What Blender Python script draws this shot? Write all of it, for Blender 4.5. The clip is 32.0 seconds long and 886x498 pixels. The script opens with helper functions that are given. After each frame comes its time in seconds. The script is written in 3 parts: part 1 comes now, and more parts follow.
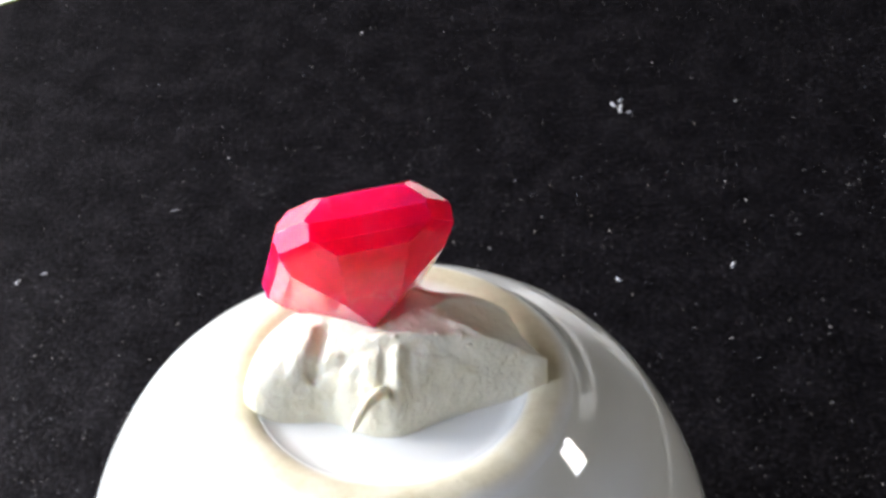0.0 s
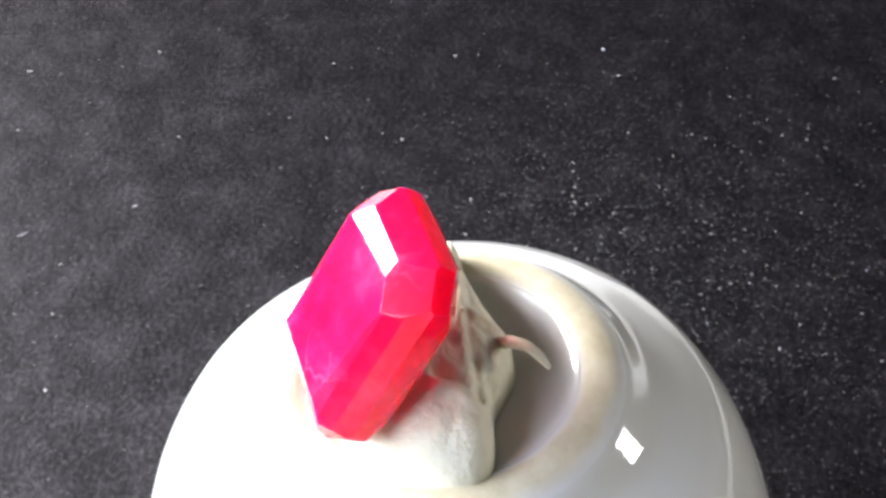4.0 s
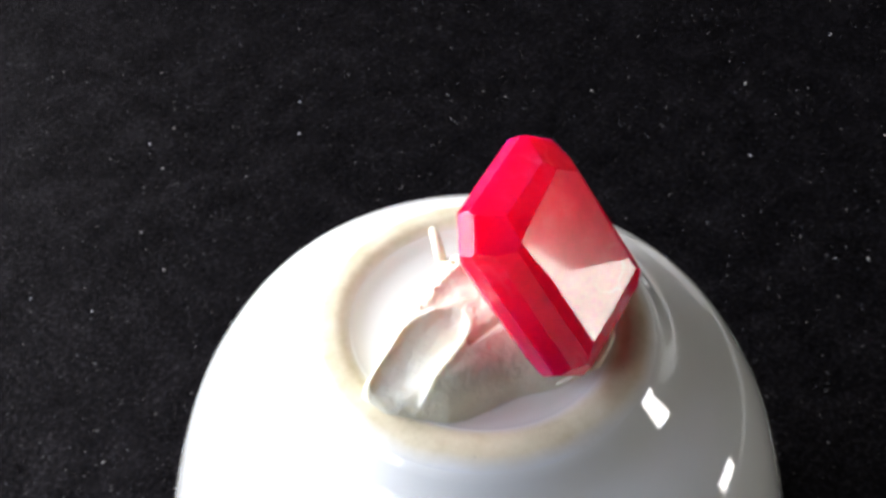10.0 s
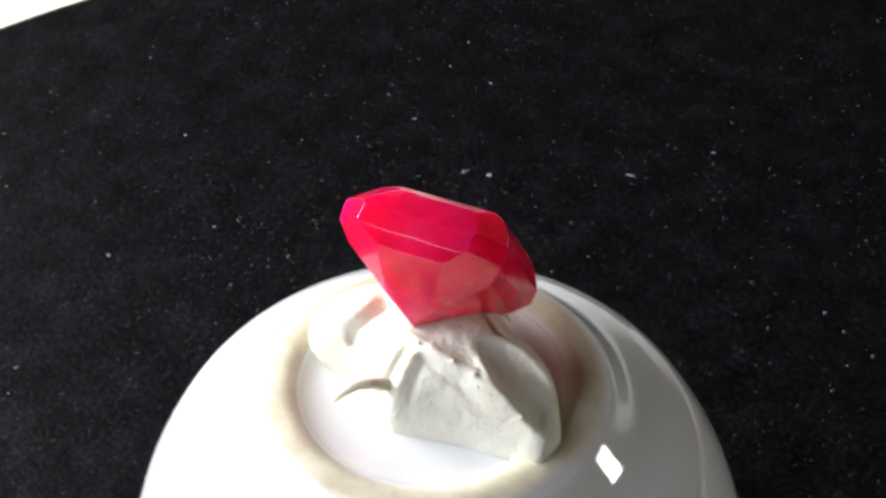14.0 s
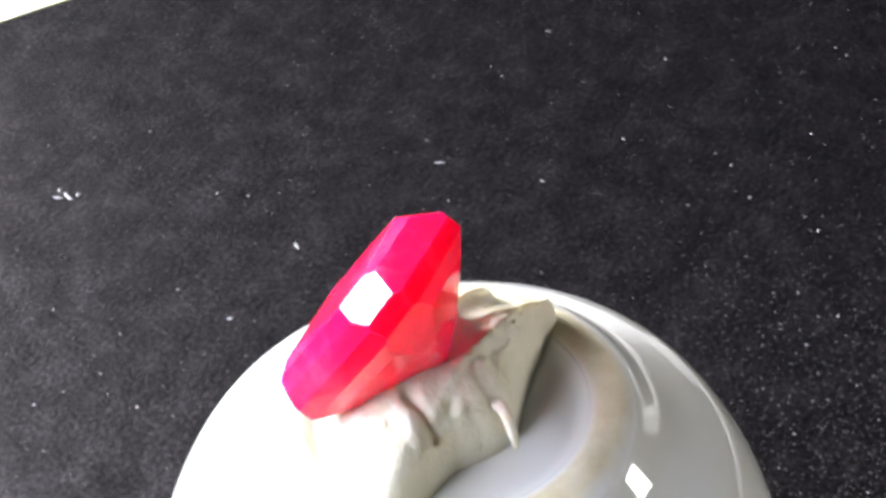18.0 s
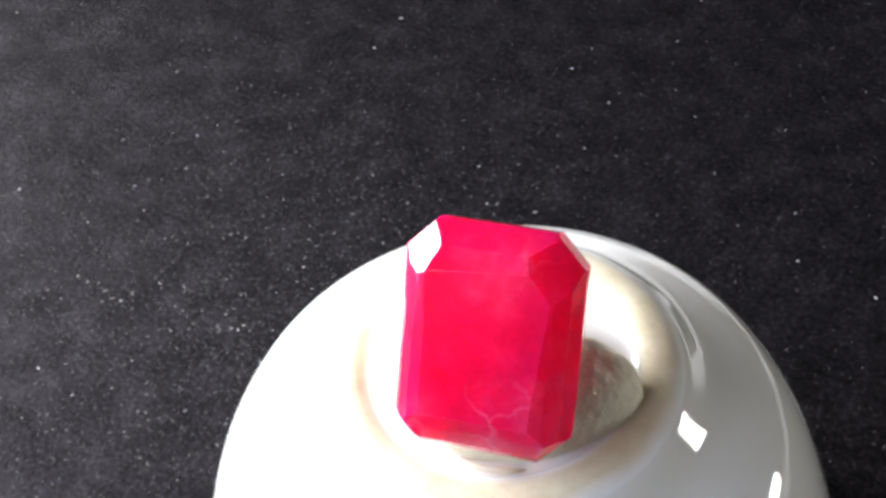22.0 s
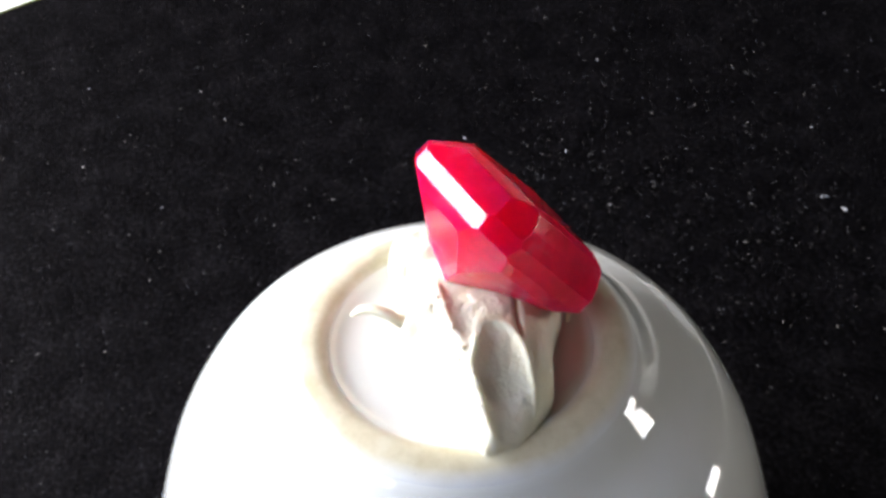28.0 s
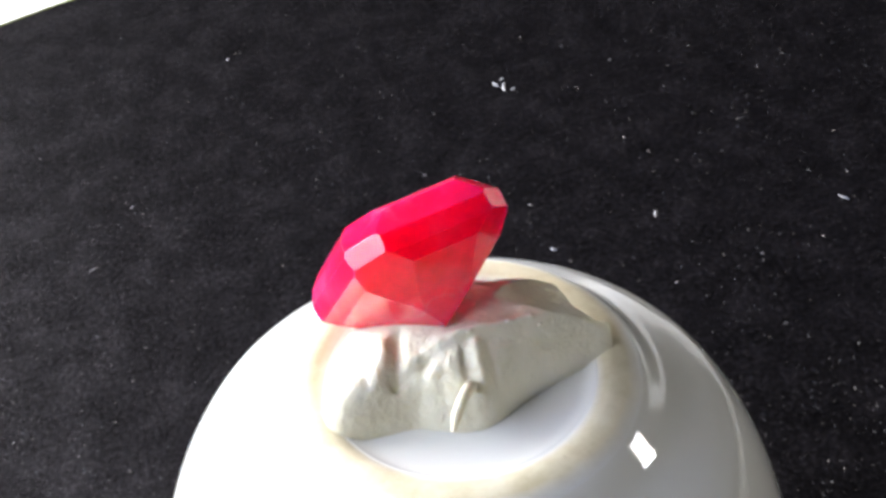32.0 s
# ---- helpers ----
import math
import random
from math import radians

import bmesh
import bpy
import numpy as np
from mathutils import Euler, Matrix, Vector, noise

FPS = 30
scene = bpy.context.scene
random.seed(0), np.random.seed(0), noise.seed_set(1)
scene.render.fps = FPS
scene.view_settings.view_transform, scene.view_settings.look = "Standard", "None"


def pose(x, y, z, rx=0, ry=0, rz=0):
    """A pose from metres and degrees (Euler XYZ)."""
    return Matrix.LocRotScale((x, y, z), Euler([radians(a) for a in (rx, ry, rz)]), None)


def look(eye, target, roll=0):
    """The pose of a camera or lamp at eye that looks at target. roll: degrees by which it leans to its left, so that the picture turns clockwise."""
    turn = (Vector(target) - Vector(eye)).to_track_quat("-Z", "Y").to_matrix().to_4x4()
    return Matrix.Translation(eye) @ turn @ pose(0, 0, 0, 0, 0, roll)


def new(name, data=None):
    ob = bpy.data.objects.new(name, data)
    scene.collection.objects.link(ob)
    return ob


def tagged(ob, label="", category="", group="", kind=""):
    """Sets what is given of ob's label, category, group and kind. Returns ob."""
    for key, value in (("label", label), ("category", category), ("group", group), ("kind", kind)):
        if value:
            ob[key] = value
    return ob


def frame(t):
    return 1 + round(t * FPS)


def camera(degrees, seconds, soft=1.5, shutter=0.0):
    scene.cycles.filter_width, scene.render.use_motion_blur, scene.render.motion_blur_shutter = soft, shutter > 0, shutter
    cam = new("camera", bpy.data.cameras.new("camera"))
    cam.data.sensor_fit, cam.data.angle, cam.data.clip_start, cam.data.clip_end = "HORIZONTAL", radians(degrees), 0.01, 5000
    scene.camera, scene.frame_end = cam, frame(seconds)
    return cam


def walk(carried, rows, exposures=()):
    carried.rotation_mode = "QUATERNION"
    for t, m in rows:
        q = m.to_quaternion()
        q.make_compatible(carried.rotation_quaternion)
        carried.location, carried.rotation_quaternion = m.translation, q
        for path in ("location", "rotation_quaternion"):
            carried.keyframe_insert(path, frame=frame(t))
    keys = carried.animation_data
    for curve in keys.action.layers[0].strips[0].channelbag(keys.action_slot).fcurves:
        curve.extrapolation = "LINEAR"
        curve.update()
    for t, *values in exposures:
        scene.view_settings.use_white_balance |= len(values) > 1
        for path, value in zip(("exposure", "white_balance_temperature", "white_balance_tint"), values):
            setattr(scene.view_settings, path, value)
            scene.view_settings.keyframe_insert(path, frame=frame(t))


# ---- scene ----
# One unit of the plan is U metres: the eye stands about one unit above the turntable.
U = 0.15
TAU = 2 * math.pi
PERIOD = 15.6398        # seconds for one turn of the turntable

# ---------------------------------------------------------------- camera
cam = camera(33.013, 32.0, soft=3.4)
CAMERA_ROWS = [
    (0.0, pose(-0.00304, -0.08419, 0.14747, 46.625, 1.511, -3.976)),
    (0.5, pose(-0.00225, -0.08545, 0.14853, 46.392, 1.405, -2.961)),
    (1.0, pose(-0.00272, -0.08567, 0.14849, 46.258, 1.514, -3.138)),
    (1.5, pose(-0.00165, -0.08595, 0.14877, 46.048, 1.717, -2.539)),
    (2.0, pose(-0.00186, -0.08605, 0.14865, 45.863, 1.690, -2.677)),
    (2.5, pose(-0.00150, -0.08617, 0.14870, 45.660, 1.520, -2.120)),
    (3.0, pose(-0.00191, -0.08628, 0.14884, 45.453, 1.429, -2.340)),
    (3.5, pose(-0.00127, -0.08617, 0.14865, 45.254, 1.126, -1.699)),
    (4.0, pose(-0.00091, -0.08638, 0.14846, 45.245, 1.001, -1.304)),
    (4.5, pose(-0.00070, -0.08675, 0.14830, 45.345, 1.024, -1.087)),
    (5.0, pose(-0.00057, -0.08716, 0.14821, 45.479, 1.172, -0.988)),
    (5.5, pose(-0.00039, -0.08748, 0.14826, 45.572, 1.426, -0.957)),
    (6.0, pose(-0.00007, -0.08759, 0.14848, 45.547, 1.767, -0.958)),
    (6.5, pose(0.00027, -0.08746, 0.14865, 45.386, 1.813, -0.575)),
    (7.0, pose(0.00059, -0.08794, 0.14913, 45.326, 1.836, -0.847)),
    (7.5, pose(0.00098, -0.08864, 0.14968, 45.325, 1.871, -0.690)),
    (8.0, pose(0.00193, -0.08782, 0.14919, 45.351, 1.802, -0.453)),
    (8.5, pose(0.00325, -0.08673, 0.14897, 45.237, 1.863, 0.349)),
    (9.0, pose(0.00427, -0.08670, 0.14985, 45.114, 1.802, 0.982)),
    (9.5, pose(0.00523, -0.08694, 0.15071, 45.051, 1.858, 1.444)),
    (10.0, pose(0.00534, -0.08649, 0.15056, 45.045, 1.976, 1.293)),
    (10.5, pose(0.00619, -0.08689, 0.15136, 45.116, 2.085, 1.541)),
    (11.0, pose(0.00564, -0.08669, 0.15173, 45.280, 2.131, 1.164)),
    (11.5, pose(0.00597, -0.08598, 0.15153, 45.522, 2.359, 1.456)),
    (12.0, pose(0.00573, -0.08460, 0.15068, 45.712, 2.727, 1.385)),
    (12.5, pose(0.00583, -0.08410, 0.15022, 45.842, 3.061, 1.339)),
    (13.0, pose(0.00489, -0.08343, 0.15052, 45.747, 3.144, 0.625)),
    (13.5, pose(0.00497, -0.08243, 0.15034, 45.755, 3.319, 0.674)),
    (14.0, pose(0.00423, -0.08203, 0.15073, 45.908, 3.427, 0.006)),
    (14.5, pose(0.00422, -0.08279, 0.15293, 46.093, 3.294, 0.177)),
    (15.0, pose(0.00352, -0.08321, 0.15298, 46.270, 3.150, 0.103)),
    (15.5, pose(0.00240, -0.08341, 0.15174, 46.400, 2.998, -0.148)),
    (16.0, pose(0.00112, -0.08356, 0.15004, 46.469, 2.832, -0.513)),
    (16.5, pose(-0.00006, -0.08386, 0.14869, 46.472, 2.644, -0.924)),
    (17.0, pose(-0.00085, -0.08456, 0.14854, 46.413, 2.424, -1.311)),
    (17.5, pose(-0.00009, -0.08515, 0.14826, 46.551, 2.405, -0.635)),
    (18.0, pose(-0.00076, -0.08527, 0.14848, 46.598, 2.492, -0.704)),
    (18.5, pose(-0.00059, -0.08506, 0.14880, 46.550, 2.390, -0.122)),
    (19.0, pose(-0.00153, -0.08502, 0.14941, 46.436, 2.426, -0.750)),
    (19.5, pose(-0.00172, -0.08550, 0.14861, 46.646, 2.480, -0.673)),
    (20.0, pose(-0.00164, -0.08654, 0.14822, 46.676, 2.647, -1.176)),
    (20.5, pose(-0.00114, -0.08702, 0.14814, 46.386, 2.684, -1.008)),
    (21.0, pose(-0.00084, -0.08706, 0.14837, 45.926, 2.887, -1.632)),
    (21.5, pose(-0.00068, -0.08653, 0.14906, 45.399, 2.956, -1.759)),
    (22.0, pose(-0.00054, -0.08643, 0.14981, 45.011, 2.975, -2.314)),
    (22.5, pose(-0.00064, -0.08715, 0.15036, 45.023, 2.783, -2.167)),
    (23.0, pose(-0.00068, -0.08730, 0.15044, 45.065, 2.865, -2.448)),
    (23.5, pose(-0.00041, -0.08716, 0.15003, 45.177, 3.006, -2.001)),
    (24.0, pose(0.00028, -0.08695, 0.14973, 45.405, 3.356, -1.878)),
    (24.5, pose(0.00118, -0.08661, 0.14980, 45.502, 3.597, -1.400)),
    (25.0, pose(0.00219, -0.08597, 0.14982, 45.442, 3.714, -1.110)),
    (25.5, pose(0.00249, -0.08521, 0.14978, 45.238, 4.070, -0.960)),
    (26.0, pose(0.00259, -0.08442, 0.14984, 45.132, 4.167, -1.078)),
    (26.5, pose(0.00247, -0.08373, 0.14999, 45.093, 4.126, -1.423)),
    (27.0, pose(0.00205, -0.08331, 0.15023, 45.100, 4.045, -1.959)),
    (27.5, pose(0.00125, -0.08333, 0.15054, 45.149, 3.994, -2.653)),
    (28.0, pose(-0.00003, -0.08399, 0.15088, 45.256, 4.023, -3.463)),
    (28.5, pose(0.00013, -0.08384, 0.15155, 45.200, 4.095, -3.261)),
    (29.0, pose(-0.00130, -0.08323, 0.15116, 45.313, 4.157, -3.958)),
    (29.5, pose(-0.00112, -0.08374, 0.15140, 45.567, 4.441, -3.583)),
    (30.0, pose(-0.00232, -0.08437, 0.15178, 46.007, 4.244, -3.502)),
    (30.5, pose(-0.00267, -0.08610, 0.15212, 46.484, 4.177, -3.009)),
    (31.0, pose(-0.00196, -0.08697, 0.15168, 46.823, 3.932, -2.638)),
    (31.5, pose(-0.00146, -0.08592, 0.14969, 46.594, 3.827, -1.198)),
    (32.0, pose(-0.00201, -0.08538, 0.14851, 46.226, 3.591, -1.587)),
]

BASE_STOPS = 5.0
EXPOSURES = [(t, BASE_STOPS + s, 6500, 15) for t, s in (
    (0.0, 0.05), (1.0, 0.33), (2.5, 0.58), (4.5, 0.70), (6.0, 0.5), (7.0, 0.3), (8.0, 0.0), (10.0, -0.2), (13.0, -0.35), (14.5, -0.3), (16.0, 0.1),
    (17.5, 0.68), (19.0, 0.76), (20.5, 0.55), (22.0, 0.32), (23.5, 0.26), (25.0, 0.1), (28.0, -0.2), (30.0, -0.2), (31.0, 0.0), (32.0, 0.15),
)]
walk(cam, CAMERA_ROWS, EXPOSURES)

# ---------------------------------------------------------------- world and light
world = bpy.data.worlds.new("world")
scene.world = world
world.use_nodes = True
wn = world.node_tree
sky = wn.nodes.new("ShaderNodeTexSky")
sky.sky_type = 'NISHITA'
sky.sun_disc = False
sky.sun_elevation, sky.sun_rotation = radians(65), radians(78)
wn.nodes["Background"].inputs["Strength"].default_value = 0.05
wn.links.new(sky.outputs["Color"], wn.nodes["Background"].inputs["Color"])


def window_light(name, at, target, width, height, watts, colour):
    lamp = bpy.data.lights.new(name, 'AREA')
    lamp.shape, lamp.size, lamp.size_y, lamp.energy, lamp.color = 'RECTANGLE', width, height, watts, colour
    ob = new(name, lamp)
    ob.matrix_world = look(at, target)
    return ob


# one window: open sky in its far half, a dimmer view in its near half
window_light("window_light_sky", (-0.448, 0.27, 0.2525), (0, 0.27, 0.2525), 0.42, 0.275, 0.335, (1.0, 0.99, 0.98))
window_light("window_light_dim", (-0.448, -0.055, 0.3415), (0, -0.055, 0.3415), 0.20, 0.517, 0.034, (1.0, 0.99, 0.97))
# an unseen fill lamp, added front left to brighten the bowl's front
window_light("fill_light_upper", (-0.448, -0.34, 0.44), (0, -0.34, 0.44), 0.36, 0.32, 0.080, (1.0, 0.99, 0.97))
# a window across the room
window_light("window_light_far", (1.842, 0.30, 0.04), (0, 0.30, 0.04), 0.32, 0.58, 0.25, (1.0, 0.99, 0.95))


# ---------------------------------------------------------------- materials
def material(name, colour, rough=0.5, metal=0.0, spec=0.5):
    m = bpy.data.materials.new(name)
    m.use_nodes = True
    b = m.node_tree.nodes["Principled BSDF"]
    b.inputs["Base Color"].default_value = (*colour, 1)
    b.inputs["Roughness"].default_value = rough
    b.inputs["Metallic"].default_value = metal
    b.inputs["Specular IOR Level"].default_value = spec
    return m, m.node_tree, b


def link(nt, a, b):
    nt.links.new(a, b)


def noise_tex(nt, scale, detail=4.0, rough=0.6, coord="Object"):
    c = nt.nodes.new("ShaderNodeTexCoord")
    n = nt.nodes.new("ShaderNodeTexNoise")
    n.inputs["Scale"].default_value, n.inputs["Detail"].default_value, n.inputs["Roughness"].default_value = scale, detail, rough
    link(nt, c.outputs[coord], n.inputs["Vector"])
    return n


def ramp(nt, src, stops):
    r = nt.nodes.new("ShaderNodeValToRGB")
    el = r.color_ramp.elements
    while len(el) < len(stops):
        el.new(0.5)
    for e, (p, c) in zip(el, stops):
        e.position, e.color = p, (*c, 1)
    link(nt, src, r.inputs["Fac"])
    return r


def bump(nt, b, src, strength, distance):
    n = nt.nodes.new("ShaderNodeBump")
    n.inputs["Strength"].default_value, n.inputs["Distance"].default_value = strength, distance
    link(nt, src, n.inputs["Height"])
    link(nt, n.outputs["Normal"], b.inputs["Normal"])
    return n


NAP_AZ, NAP_TILT = radians(90), radians(12)
NAP = (math.cos(NAP_AZ) * math.sin(NAP_TILT), math.sin(NAP_AZ) * math.sin(NAP_TILT), math.cos(NAP_TILT))


def mat_felt():
    m, nt, b = material("black_felt", (0.006, 0.006, 0.007), 0.55, 0, 0.22)
    n = noise_tex(nt, 1300, 4, 0.70)
    big = noise_tex(nt, 150, 7, 0.74)
    fine = ramp(nt, n.outputs["Fac"], [(0.34, (0.0009, 0.0008, 0.0010)), (0.50, (0.0022, 0.0020, 0.0024)), (0.60, (0.0052, 0.0047, 0.0053)), (0.74, (0.017, 0.016, 0.017))])
    patch = ramp(nt, big.outputs["Fac"], [(0.34, (0.60, 0.59, 0.62)), (0.5, (1, 0.98, 1.01)), (0.66, (1.75, 1.70, 1.75))])
    mul = nt.nodes.new("ShaderNodeMixRGB")
    mul.blend_type = 'MULTIPLY'
    mul.inputs[0].default_value = 1
    link(nt, fine.outputs[0], mul.inputs[1])
    link(nt, patch.outputs[0], mul.inputs[2])
    link(nt, mul.outputs[0], b.inputs["Base Color"])
    gloss = ramp(nt, n.outputs["Fac"], [(0.38, (0.062, 0.058, 0.064)), (0.52, (0.104, 0.097, 0.106)), (0.72, (0.20, 0.187, 0.20))])
    gm = nt.nodes.new("ShaderNodeMixRGB")
    gm.blend_type = 'MULTIPLY'
    gm.inputs[0].default_value = 1
    link(nt, gloss.outputs[0], gm.inputs[1])
    link(nt, patch.outputs[0], gm.inputs[2])
    link(nt, gm.outputs[0], b.inputs["Specular IOR Level"])
    b.inputs["Specular Tint"].default_value = (1.0, 0.90, 0.965, 1)
    # the pile leans one way, so the cloth looks paler when it leans towards the window
    lean = nt.nodes.new("ShaderNodeVectorTransform")
    lean.vector_type, lean.convert_from, lean.convert_to = 'NORMAL', 'OBJECT', 'WORLD'
    lean.inputs[0].default_value = NAP
    bp = bump(nt, b, n.outputs["Fac"], 0.45, 0.0005)
    link(nt, lean.outputs[0], bp.inputs["Normal"])
    return m


def mat_dust():
    m, nt, b = material("pale_dust", (0.4, 0.4, 0.4), 0.8)
    g = nt.nodes.new("ShaderNodeNewGeometry")
    r = ramp(nt, g.outputs["Random Per Island"], [(0.0, (0.02, 0.02, 0.022)), (0.70, (0.028, 0.026, 0.025)), (0.94, (0.08, 0.077, 0.07)), (0.985, (0.22, 0.21, 0.19)), (1.0, (0.5, 0.49, 0.46))])
    link(nt, r.outputs[0], b.inputs["Base Color"])
    return m


def mat_lint():
    m, nt, b = material("white_lint", (0.6, 0.6, 0.6), 0.8)
    n = noise_tex(nt, 3000, 2)
    r = ramp(nt, n.outputs["Fac"], [(0.35, (0.12, 0.12, 0.125)), (0.65, (0.42, 0.42, 0.42))])
    link(nt, r.outputs[0], b.inputs["Base Color"])
    return m


def mat_porcelain():
    m, nt, b = material("white_porcelain", (0.80, 0.81, 0.80), 0.06)
    big = noise_tex(nt, 60, 3)
    r = ramp(nt, big.outputs["Fac"], [(0.3, (0.775, 0.778, 0.725)), (0.7, (0.815, 0.818, 0.768))])
    link(nt, r.outputs[0], b.inputs["Base Color"])
    b.inputs["Coat Weight"].default_value = 0.6
    b.inputs["Coat Roughness"].default_value = 0.03
    n = noise_tex(nt, 180, 2)
    bump(nt, b, n.outputs["Fac"], 0.05, 0.0004)
    return m


def mat_biscuit():
    m, nt, b = material("bare_clay", (0.70, 0.62, 0.48), 0.75, 0, 0.2)
    n = noise_tex(nt, 300, 6, 0.7)
    s = noise_tex(nt, 1400, 2, 0.5)
    r = ramp(nt, n.outputs["Fac"], [(0.3, (0.54, 0.475, 0.30)), (0.55, (0.66, 0.60, 0.42)), (0.8, (0.73, 0.69, 0.54))])
    d = ramp(nt, s.outputs["Fac"], [(0.20, (0.35, 0.28, 0.22)), (0.25, (1, 1, 1))])
    mul = nt.nodes.new("ShaderNodeMixRGB")
    mul.blend_type = 'MULTIPLY'
    mul.inputs[0].default_value = 1
    link(nt, r.outputs[0], mul.inputs[1])
    link(nt, d.outputs[0], mul.inputs[2])
    # the glaze thins out towards the bare clay
    co = nt.nodes.new("ShaderNodeTexCoord")
    flat = nt.nodes.new("ShaderNodeVectorMath")
    flat.operation = 'MULTIPLY'
    flat.inputs[1].default_value = (1 / U, 1 / U, 0)
    link(nt, co.outputs["Object"], flat.inputs[0])
    far = nt.nodes.new("ShaderNodeVectorMath")
    far.operation = 'LENGTH'
    link(nt, flat.outputs[0], far.inputs[0])
    wav = nt.nodes.new("ShaderNodeMath")
    wav.operation = 'MULTIPLY_ADD'
    wav.inputs[1].default_value, wav.inputs[2].default_value = 0.010, -0.005
    link(nt, noise_tex(nt, 120, 3).outputs["Fac"], wav.inputs[0])
    rad = nt.nodes.new("ShaderNodeMath")
    link(nt, far.outputs["Value"], rad.inputs[0])
    link(nt, wav.outputs[0], rad.inputs[1])
    span = nt.nodes.new("ShaderNodeMapRange")
    span.inputs["From Min"].default_value, span.inputs["From Max"].default_value = 0.07, 0.11
    link(nt, rad.outputs[0], span.inputs["Value"])
    thin = ramp(nt, span.outputs[0], [(0.10, (1, 1, 1)), (0.32, (0, 0, 0)), (0.62, (0, 0, 0)), (0.84, (1, 1, 1))])
    over = nt.nodes.new("ShaderNodeMixRGB")
    link(nt, thin.outputs[0], over.inputs[0])
    link(nt, mul.outputs[0], over.inputs[1])
    over.inputs[2].default_value = (0.80, 0.81, 0.79, 1)
    link(nt, over.outputs[0], b.inputs["Base Color"])
    bump(nt, b, n.outputs["Fac"], 0.25, 0.0003)
    return m


def mat_putty():
    m, nt, b = material("cream_putty", (0.80, 0.77, 0.66), 0.55, 0, 0.35)
    n = noise_tex(nt, 160, 5, 0.6)
    f = noise_tex(nt, 900, 4, 0.65)
    r = ramp(nt, n.outputs["Fac"], [(0.3, (0.67, 0.635, 0.47)), (0.7, (0.765, 0.735, 0.595))])
    link(nt, r.outputs[0], b.inputs["Base Color"])
    b.inputs["Subsurface Weight"].default_value = 0.25
    b.inputs["Subsurface Radius"].default_value = (0.002, 0.0016, 0.001)
    b.inputs["Subsurface Scale"].default_value = 0.6
    bump(nt, b, f.outputs["Fac"], 0.8, 0.0004)
    return m


def mat_ruby():
    m, nt, b = material("red_gemstone", (0.80, 0.006, 0.055), 0.05)
    b.inputs["IOR"].default_value = 1.5
    b.inputs["Specular IOR Level"].default_value = 0.06
    n = noise_tex(nt, 190, 5, 0.65)
    v = noise_tex(nt, 60, 3, 0.55)
    r = ramp(nt, n.outputs["Fac"], [(0.34, (0.66, 0.003, 0.044)), (0.54, (0.90, 0.006, 0.072)), (0.74, (0.98, 0.045, 0.145))])
    # faint healed fissures inside the stone
    co = nt.nodes.new("ShaderNodeTexCoord")
    warp = nt.nodes.new("ShaderNodeMixRGB")
    warp.inputs[0].default_value = 0.006
    link(nt, co.outputs["Object"], warp.inputs[1])
    link(nt, noise_tex(nt, 250, 3).outputs["Color"], warp.inputs[2])
    vo = nt.nodes.new("ShaderNodeTexVoronoi")
    vo.feature = 'DISTANCE_TO_EDGE'
    vo.inputs["Scale"].default_value = 150
    link(nt, warp.outputs[0], vo.inputs["Vector"])
    line = ramp(nt, vo.outputs["Distance"], [(0.0, (1, 1, 1)), (0.025, (0.3, 0.3, 0.3)), (0.05, (0, 0, 0))])
    gate = ramp(nt, v.outputs["Fac"], [(0.48, (0, 0, 0)), (0.60, (0.5, 0.5, 0.5))])
    fm = nt.nodes.new("ShaderNodeMixRGB")
    fm.blend_type = 'MULTIPLY'
    fm.inputs[0].default_value = 1
    link(nt, line.outputs[0], fm.inputs[1])
    link(nt, gate.outputs[0], fm.inputs[2])
    veil = nt.nodes.new("ShaderNodeMixRGB")
    link(nt, fm.outputs[0], veil.inputs[0])
    link(nt, r.outputs[0], veil.inputs[1])
    veil.inputs[2].default_value = (1.0, 0.16, 0.27, 1)
    link(nt, veil.outputs[0], b.inputs["Base Color"])
    # a polished surface over a clouded body
    b.inputs["Roughness"].default_value = 0.15
    b.inputs["Coat Weight"].default_value = 0.36
    b.inputs["Coat IOR"].default_value = 1.6
    b.inputs["Coat Roughness"].default_value = 0.025
    b.inputs["Transmission Weight"].default_value = 0.28
    b.inputs["Subsurface Weight"].default_value = 1.0
    b.inputs["Subsurface Radius"].default_value = (0.022, 0.0020, 0.0042)
    b.inputs["Subsurface Scale"].default_value = 1.0
    bump(nt, b, v.outputs["Fac"], 0.04, 0.0006)
    return m


def mat_paint(name, colour, rough=0.8):
    m, nt, b = material(name, colour, rough, 0, 0.3)
    n = noise_tex(nt, 9, 5)
    lo = tuple(c * 0.93 for c in colour)
    r = ramp(nt, n.outputs["Fac"], [(0.3, lo), (0.7, colour)])
    link(nt, r.outputs[0], b.inputs["Base Color"])
    f = noise_tex(nt, 220, 3)
    bump(nt, b, f.outputs["Fac"], 0.1, 0.001)
    return m


